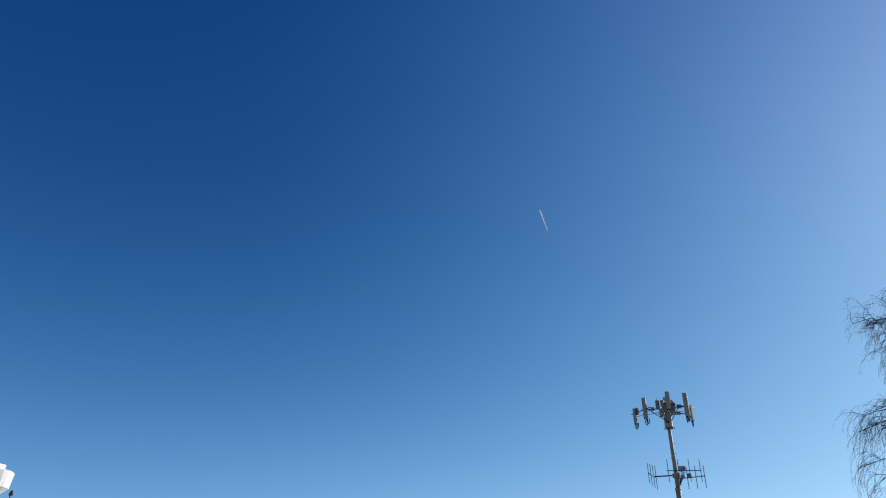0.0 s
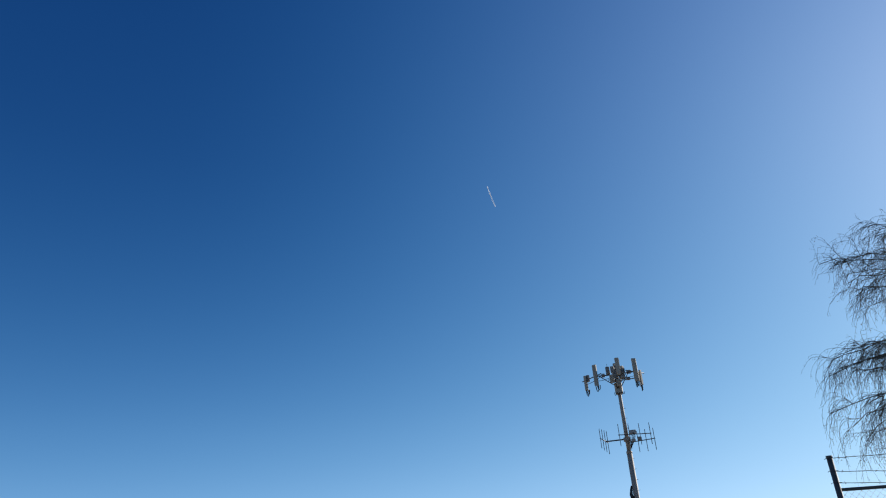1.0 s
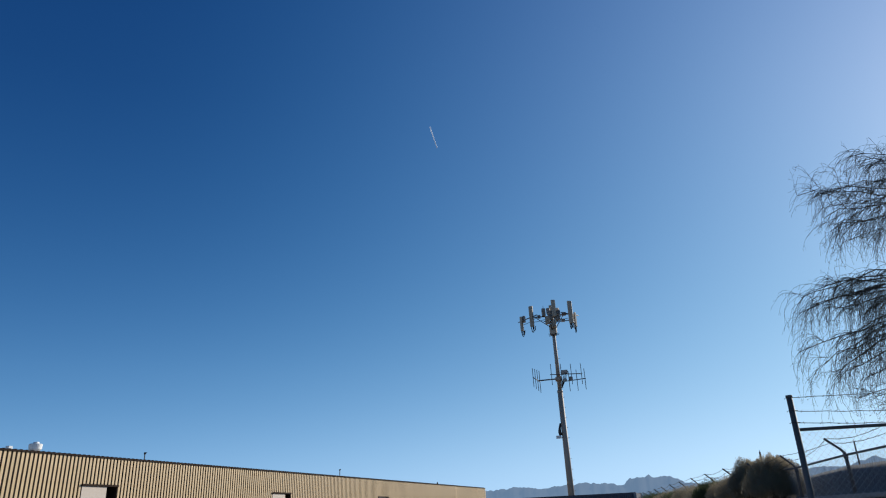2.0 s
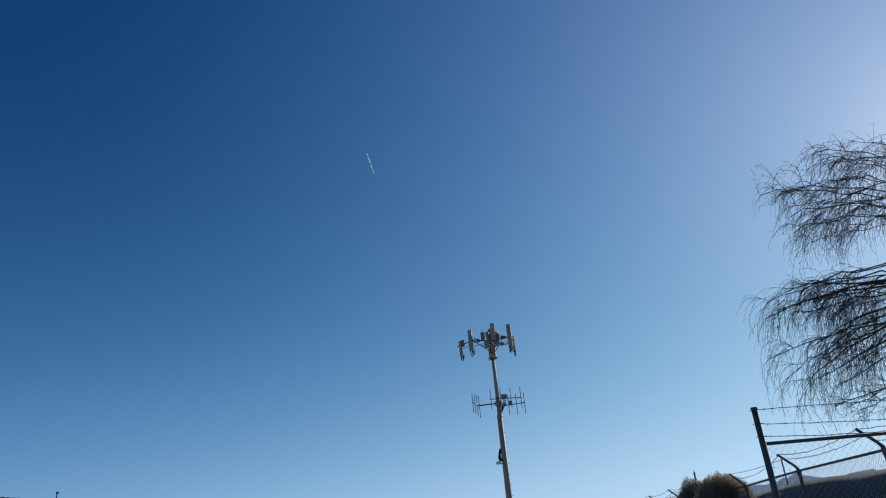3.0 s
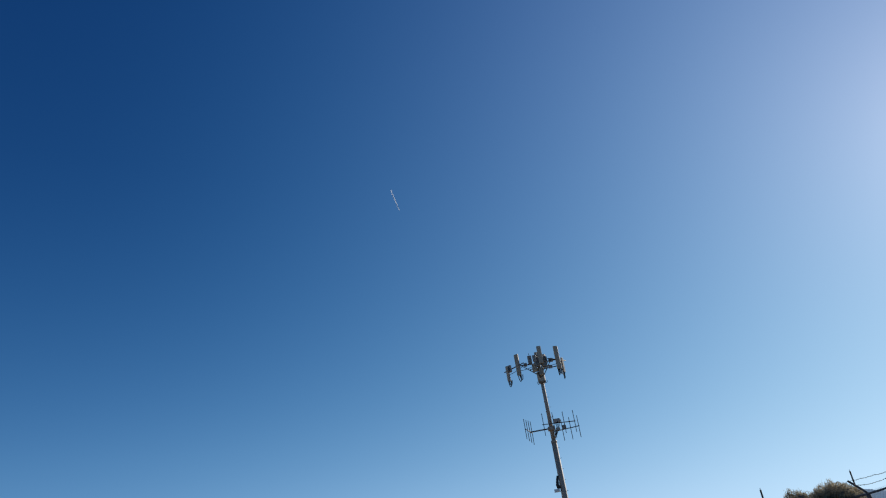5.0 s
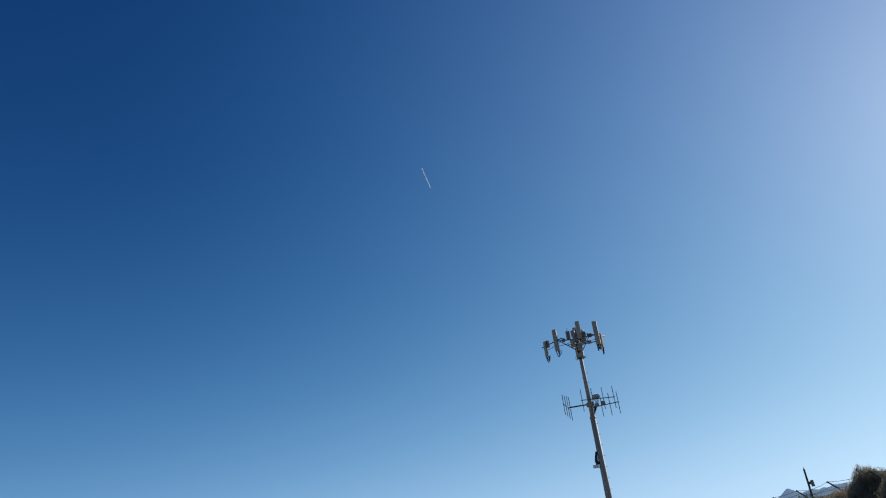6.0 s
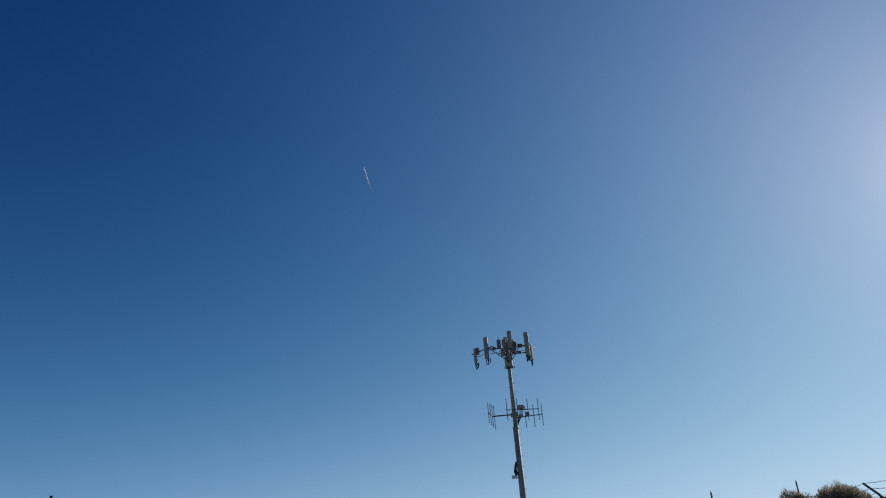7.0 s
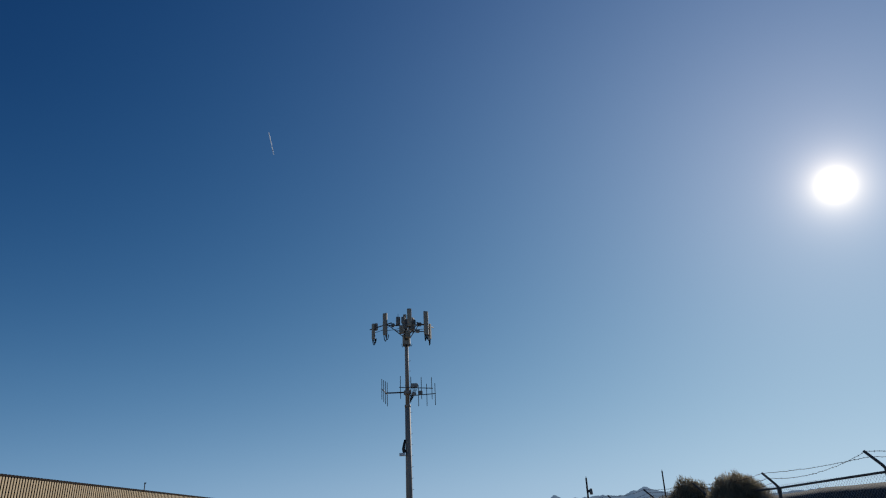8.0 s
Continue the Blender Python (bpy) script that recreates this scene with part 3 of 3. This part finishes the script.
    radio(0.98, -0.16, 16.5, 0.34, 0.24, 0.26, 4)
    radio(0.86, -0.14, 16.0, 0.3, 0.22, 0.22, 4)
    radio(-1.02, -0.32, 16.4, 0.24, 0.2, 0.26, -14)
    radio(0.5, 0.3, 16.7, 0.26, 0.2, 0.6, 60)
    radio(-2.28, 0.75, 16.45, 0.26, 0.2, 0.55, -45)
    loom = Geo()
    rnd = random.Random(3)
    for _ in range(6):
        x0, x1 = rnd.uniform(-0.5, 0.5), rnd.uniform(-0.2, 0.2)
        loom.tube([(x0, -0.35, rnd.uniform(16.0, 16.5)), (x0 * 0.9, -0.5, 15.85), (x1, -0.4, 15.6 + rnd.uniform(-0.15, 0.1)), (x1 * 0.5, -0.24, 15.3), (x1 * 0.4, -0.2, 14.9)], 0.02, sides=5)
    for x0, y0, deep in ((-0.3, -0.2, 0.26), (-0.18, -0.28, 0.2), (0.22, -0.26, 0.22), (0.34, -0.12, 0.18)):
        loom.tube([(x0 + 0.07 * math.cos(a), y0, 15.12 - deep * math.sin(a)) for a in np.linspace(math.pi, 0, 9)], 0.018, sides=5)
    part("cable_bundle", loom, CABLE, mast)
    for a, b in (((-0.3, -0.2, 16.4), (-1.7, -0.3, 16.15)), ((0.3, -0.2, 16.35), (1.4, -0.05, 16.3)), ((-1.2, -0.5, 16.45), (-2.5, 0.6, 16.2))):
        sagline = [Vector(a).lerp(Vector(b), s) - Vector((0, 0, 0.35 * s * (1 - s))) for s in np.linspace(0, 1, 7)]
        part("jumper_cable", Geo().tube(sagline, 0.02, sides=5), CABLE, mast)

    def rods(start, end, lengths, drop=0.5):
        """A rod antenna: a boom with upright elements along it."""
        start, end = Vector(start) - Vector((0, 0, 0.07)), Vector(end) - Vector((0, 0, 0.07))
        boom = part("rod_antenna", Geo().tube([start, end], 0.035, sides=8), DARK_STEEL, mast, "rod antenna with upright elements", True)
        for k, size in enumerate(lengths):
            p = start.lerp(end, 0.04 + 0.93 * k / (len(lengths) - 1))
            part("element", Geo().tube([p - Vector((0, 0, size * drop)), p + Vector((0, 0, size * (1 - drop)))], 0.026, sides=6), DARK_STEEL, boom)

    bar("side_arm", (-0.15, 0, 11.5), (-1.65, -0.2, 11.43), 0.04)
    rods((-1.45, 0.35, 11.5), (-1.93, -1.75, 11.5), (1.75, 1.65, 1.55, 1.45))
    rods((-0.62, -0.32, 11.88), (1.85, -0.4, 11.76), (1.66, 1.64, 1.6, 1.62))
    rods((0.1, -0.3, 11.25), (2.05, -0.55, 11.34), (1.0, 1.55, 1.62, 1.6), 0.52)
    part("clamp", Geo().slab((-0.26, -0.3, 11.34), (0.24, 0.26, 11.6), 0.04), POLE_STEEL, mast)
    part("clamp", Geo().slab((0.25, -0.42, 11.8), (0.75, -0.12, 12.08), 0.04), GEAR, mast)
    part("clamp", Geo().slab((0.3, -0.45, 11.2), (0.62, -0.15, 11.42), 0.04), GEAR, mast)
    part("junction_box", Geo().slab((0.8, -0.5, 11.22), (1.08, -0.22, 11.52), 0.04), GEAR, mast)
    loops = Geo()
    for k in range(5):
        pts = [(0.2 + 0.08 * k, -0.3 - 0.03 * k, 11.9), (0.4 + 0.06 * k, -0.42, 11.6), (0.3 + 0.05 * k, -0.4, 11.25), (0.2, -0.25, 10.95 - 0.05 * k)]
        loops.tube(pts, 0.018, sides=5)
    part("cable_bundle", loops, CABLE, mast)
    lamp = part("floodlight", Geo().slab((-0.66, -0.32, 6.98), (-0.26, -0.02, 7.18), 0.03, pose(0, 0, 0)), WHITE_METAL, mast, "small pale floodlight")
    part("lamp_arm", Geo().tube([(-0.2, -0.05, 7.02), (-0.45, -0.15, 7.0)], 0.03, sides=6), DARK_STEEL, lamp)
    part("cable_cover", Geo().tube([(-0.26, -0.1, 7.2), (-0.36, -0.12, 7.45), (-0.31, -0.1, 7.8), (-0.24, -0.08, 8.1)], 0.15, 0.06, 8), CABLE, mast, "black sagging cable cover", True)


build_mast()


# ---- utility poles ----
def build_utility_pole(at, height, box, label):
    pole = thing("utility_pole", at, label, "utility pole", "utility poles beyond the fence")
    part("pole", Geo().tube([(0, 0, -0.3), (0, 0, height * 0.5), (0, 0, height)], 0.12, 0.085, 10), WOOD, pole, smooth=True)
    part("insulator", Geo().tube([(0, 0, height), (0, 0, height + 0.1), (0, 0, height + 0.18)], 0.04, 0.025, 8), WHITE_METAL, pole)
    if box:
        can = part("transformer", Geo().tube([(0.36, -0.05, height - 1.6), (0.36, -0.05, height - 1.1)], 0.15, sides=14)
                   .tube([(0.36, -0.05, height - 1.1), (0.36, -0.05, height - 1.03)], 0.16, 0.1, 14), GEAR, pole, "grey pole transformer", True)
        part("bracket", Geo().box((0.05, -0.08, height - 1.4), (0.3, -0.02, height - 1.15)), DARK_STEEL, can)


build_utility_pole((19.49, 72.3, 0), 6.6, True, "slim dark wooden utility pole with a transformer")
build_utility_pole((34.1, 87.5, 0), 8.28, False, "slim dark bare wooden utility pole")


# ---- warehouse ----
WALL_START, WALL_DIR = Vector((-24.73, 28.52, 0)), Vector((0.2062, 0.9785, 0))
WALL_TURN = math.atan2(WALL_DIR.y, WALL_DIR.x)


def build_warehouse():
    """Local x runs along the front wall, local y back from it (so the front faces -y)."""
    house = thing("warehouse", WALL_START, "long warehouse clad in tan ribbed metal sheet", "warehouse", turn=WALL_TURN)
    first, last, top, depth = -5.7, 68.6, 5.37, 30.0
    doors = ((2.60, 4.90, 3.98), (19.27, 21.58, 3.90), (36.32, 38.45, 3.85), (53.73, 55.88, 3.76))
    # raised ribs of folded sheet with open slots between them; a dark brown sheet behind paints their shade
    wall = part("front_wall", Geo().box((first, 0.0065, top - 0.12), (last, 0.0985, top - 0.07)), GROOVE_SHADE, house, "tan ribbed metal cladding with groove shade in a dark backing")
    pitch, face = 0.232, 0.14
    prof = [(0.003, 0.006), (0.0, -0.012), (0.01, -0.018), (face - 0.01, -0.018), (face, -0.012), (face - 0.003, 0.006)]

    def rib(geo, x0, low):
        for (xa, ya), (xb, yb) in zip(prof, prof[1:]):
            geo.raw([(x0 + xa, ya, low), (x0 + xb, yb, low), (x0 + xb, yb, top - 0.04), (x0 + xa, ya, top - 0.04)], [(0, 1, 2, 3)])

    rib_meshes, rest = {}, Geo()
    for k in range(int((last - first) / pitch)):
        x0, low = first + k * pitch, 0.0
        for a, b, h in doors:
            if a - 0.05 < x0 + face / 2 < b + 0.05:
                low = h
        if x0 < 60.0:
            if low not in rib_meshes:
                geo = Geo()
                rib(geo, 0.0, low)
                rib_meshes[low] = geo.mesh("rib", SHEET)
            piece = new("rib", rib_meshes[low])
            piece.parent, piece.location = wall, (x0, 0, 0)
        else:
            rib(rest, x0, low)
    tagged(part("rib_sheet", rest, SHEET, house), kind="stuff")
    # a slightly lower wing closes the near end
    low_top, near_end = top - 0.36, -27.0
    part("wing_wall", Geo().box((near_end, -0.018, 0), (first - 0.07, 0.16, low_top)), SHEET, house, "tan metal wall of the lower wing")
    part("wing_side", Geo().box((near_end, 0.164, 0), (near_end + 0.12, depth, low_top)), SHEET, house)
    part("wing_roof", Geo().box((near_end - 0.08, -0.05, low_top + 0.002), (first - 0.07, depth, low_top + 0.06)), ROOF, house)
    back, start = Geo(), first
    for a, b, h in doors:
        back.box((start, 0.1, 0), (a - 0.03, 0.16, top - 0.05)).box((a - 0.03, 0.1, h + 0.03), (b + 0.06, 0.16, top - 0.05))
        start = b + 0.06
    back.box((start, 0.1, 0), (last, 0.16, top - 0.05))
    part("groove_shade_sheet", back, GROOVE_SHADE, house, "dark brown sheet standing for the shade between the ribs")
    girts = Geo()
    for z in (1.2, 2.4, 4.1):
        spans, start = [], first
        for a, b, h in doors:
            if z < h + 0.1:
                spans.append((start, a - 0.06))
                start = b + 0.06
        for a, b in spans + [(start, last)]:
            girts.box((a, 0.013, z - 0.03), (b, 0.099, z + 0.03))
    part("girt", girts, GROOVE_SHADE, house)
    part("inner_wall", Geo().box((first, 0.75, 0), (last, 0.9, top - 0.06)), SHADOW_STEEL, house)
    for x in (first, last):
        part("end_wall", Geo().box((x - 0.06, 0.165, 0), (x + 0.06, depth, top)), SHEET, house)
    part("rear_wall", Geo().box((first + 0.07, depth - 0.1, 0), (last - 0.07, depth, top)), SHEET, house)
    part("fascia", Geo().slab((first - 0.1, -0.06, top - 0.06), (last + 0.1, 0.17, top + 0.02), 0.012), TRIM, house, "dark brown gutter trim")
    crimp, x = Geo(), first
    while x < last - 0.3:
        crimp.slab((x, -0.075, top + 0.022), (x + 0.12, 0.165, top + 0.05), 0.008)
        x += 0.3
    tagged(part("roof_sheet_edge", crimp, TRIM, house, "crimped dark edge of the roof sheets"), kind="stuff")
    part("roof", Geo().raw([(first - 0.08, 0.17, top + 0.03), (last + 0.08, 0.17, top + 0.03), (last + 0.08, depth / 2, top + 0.24), (first - 0.08, depth / 2, top + 0.24),
                            (last + 0.08, depth, top + 0.03), (first - 0.08, depth, top + 0.03)], [(0, 1, 2, 3), (3, 2, 4, 5)]), ROOF, house)
    part("corner_trim", Geo().slab((last - 0.16, -0.05, 0), (last + 0.1, -0.022, top - 0.07), 0.006), SHEET, house)
    for x in (last - 3.2, last - 11.4):
        part("downpipe", Geo().slab((x - 0.12, -0.05, 0), (x + 0.12, -0.02, top - 0.065), 0.012), SHEET, house, "pale square downpipe")
    for a, b, h in doors:
        slot = 0.3 * (b - a)
        door = part("door", Geo().slab((a, -0.03, 0), (b - slot, 0.05, h - 0.1), 0.008), DOOR_WHITE, house, "pale beige sliding door, not quite shut")
        part("door_frame", Geo().box((a - 0.025, -0.035, 0), (a - 0.004, 0.7, h - 0.095)).box((b - 0.02, -0.05, 0), (b + 0.05, 0.7, h - 0.095))
             .box((a - 0.025, -0.09, h - 0.09), (b + 0.05, 0.7, h + 0.01)), TRIM, door, "dark brown door frame")
        seams = Geo()
        for k in range(1, 6):
            seams.box((a + 0.04, -0.036, k * h / 6 - 0.01), (b - slot - 0.02, -0.031, k * h / 6 + 0.01))
        part("door_seam", seams, ROOF, door)
        # near-black panel that stands in for the shadow inside the door opening
        part("gap_shade_panel", Geo().box((b - slot + 0.02, 0.6, 0), (b - 0.03, 0.68, h - 0.1)), SHADOW_STEEL, door)
    for x, z, w in ((10.62, 3.3, 0.86), (25.76, 3.31, 0.98)):
        box = part("wall_box", Geo().slab((x, -0.13, z - 0.7), (x + w, -0.022, z), 0.015), SHEET, house, "small tan wall box")
        part("box_cap", Geo().slab((x - 0.03, -0.15, z + 0.002), (x + w + 0.03, -0.022, z + 0.03), 0.008), TRIM, box)


build_warehouse()


def on_roof(x, y):
    return WALL_START + WALL_DIR * x + Vector((-WALL_DIR.y, WALL_DIR.x, 0)) * y


def build_fan(at, size, label):
    fan = thing("exhaust_fan", at, label, "exhaust fan", "exhaust fans on the warehouse roof")

    rise = 1.3 * size

    def ring(*pairs):
        geo = Geo()
        for (r0, z0), (r1, z1) in zip(pairs, pairs[1:]):
            geo.tube([(0, 0, z0 * rise), (0, 0, z1 * rise)], r0 * size, r1 * size, 24)
        return geo

    part("curb", Geo().slab((-0.3 * size, -0.3 * size, -0.1), (0.3 * size, 0.3 * size, 0.2 * rise), 0.02), ROOF, fan)
    part("throat", ring((0.24, 0.2), (0.2, 0.34)), WHITE_METAL, fan, smooth=True)
    part("hood", ring((0.22, 0.3), (0.36, 0.4), (0.385, 0.62), (0.35, 0.64)), WHITE_METAL, fan, "flared white hood")
    part("motor_cap", Geo().slab((-0.13 * size, -0.13 * size, 0.642 * rise), (0.17 * size, 0.13 * size, 0.73 * rise), 0.03), WHITE_METAL, fan)


def build_roof_box(at):
    unit = thing("roof_ventilator", at, "small white metal ventilator box on the warehouse roof", "ventilator", turn=WALL_TURN)
    part("stack", Geo().slab((-0.09, -0.09, -0.05), (0.09, 0.09, 0.2), 0.01), ROOF, unit)
    part("cap", Geo().slab((-0.13, -0.12, 0.22), (0.13, 0.12, 0.5), 0.03), WHITE_METAL, unit, "white boxy cap")


def build_vent(at, height, hood, label):
    vent = thing("vent_pipe", at, label, "vent pipe", "vent pipes on the roof")
    part("pipe", Geo().tube([(0, 0, -0.1), (0, 0, height)], 0.035, sides=8), DARK_STEEL, vent)
    if hood:
        h = height
        part("hood", Geo().raw([(-0.05, -0.04, h), (0.05, -0.04, h + 0.03), (0.05, 0.04, h + 0.03), (-0.05, 0.04, h),
                                (-0.05, -0.04, h + 0.12), (0.12, -0.04, h + 0.11), (0.12, 0.04, h + 0.11), (-0.05, 0.04, h + 0.12), (-0.01, 0, h - 0.08)],
                               [(4, 5, 6, 7), (0, 4, 7, 3), (1, 2, 6, 5), (0, 1, 5, 4), (3, 7, 6, 2), (0, 8, 1), (1, 8, 2), (2, 8, 3), (3, 8, 0)]), TRIM, vent, "dark angled vent hood")
    else:
        part("cap", Geo().tube([(0, 0, height - 0.02), (0, 0, height + 0.12), (0, 0, height + 0.2)], 0.1, 0.04, 10), TRIM, vent)


build_fan((*on_roof(1.91, 2.9).xy, 5.40), 0.86, "white mushroom-shaped exhaust fan on the warehouse roof")
build_fan((*on_roof(-9.0, 2.9).xy, 5.09), 2.4, "large white mushroom-shaped exhaust fan on the warehouse roof")
build_roof_box((*on_roof(0.43, 2.9).xy, 5.40))
build_vent((*on_roof(-7.84, 2.9).xy, 5.09), 1.08, False, "dark capped vent pipe on the warehouse roof")
build_vent((*on_roof(9.00, 2.3).xy, 5.40), 0.62, True, "dark hooded vent pipe on the warehouse roof")
build_vent((*on_roof(30.95, 1.1).xy, 5.40), 0.6, True, "thin dark hooded vent pipe on the warehouse roof")
build_vent((*on_roof(54.11, 1.1).xy, 5.40), 0.16, False, "short capped vent pipe on the warehouse roof")


# ---- container ----
def build_container():
    turn = math.atan2(0.22, -0.975)
    box = thing("shipping_container", (4.42, 40.6, 0), "dark purplish steel shipping container in the yard", "shipping container", turn=turn)
    length, width, height = 12.2, 2.44, 2.55
    for y, face in ((0.0, -1), (width, 1)):
        side, x = Geo(), 0.12
        while x < length - 0.15:
            prof = [(0, 0), (0.07, 0), (0.105, -0.036 * face * -1), (0.175, -0.036 * face * -1), (0.21, 0)]
            for (a, p), (b, q) in zip(prof, prof[1:]):
                side.raw([(x + a, y + p, 0.16), (x + b, y + q, 0.16), (x + b, y + q, height - 0.1), (x + a, y + p, height - 0.1)], [(0, 1, 2, 3)])
            x += 0.21
        part("side_wall", side, NAVY, box)
    part("roof", Geo().box((0.05, 0.03, height - 0.07), (length - 0.05, width - 0.03, height - 0.03)), NAVY, box)
    rails = ((0.02, 0.0), (0.02, width - 0.1))
    for x, y in rails:
        part("top_rail", Geo().slab((0.12, y - 0.02, height - 0.12), (length - 0.12, y + 0.1, height), 0.012), NAVY, box)
        part("bottom_rail", Geo().slab((0.12, y - 0.02, 0.02), (length - 0.12, y + 0.1, 0.18), 0.012), NAVY, box)
    for x in (0.0, length - 0.14):
        part("end_wall", Geo().box((x + 0.05, 0.1, 0.1), (x + 0.09, width - 0.1, height - 0.05)), NAVY, box)
        for y in (-0.03, width - 0.1):
            part("corner_post", Geo().slab((x, y, 0), (x + 0.14, y + 0.13, height + 0.012), 0.035), SUNLIT_EDGE if x == 0.0 else NAVY, box, "pale corner post with the sunlit end edge in its colour" if x == 0.0 else "")


build_container()
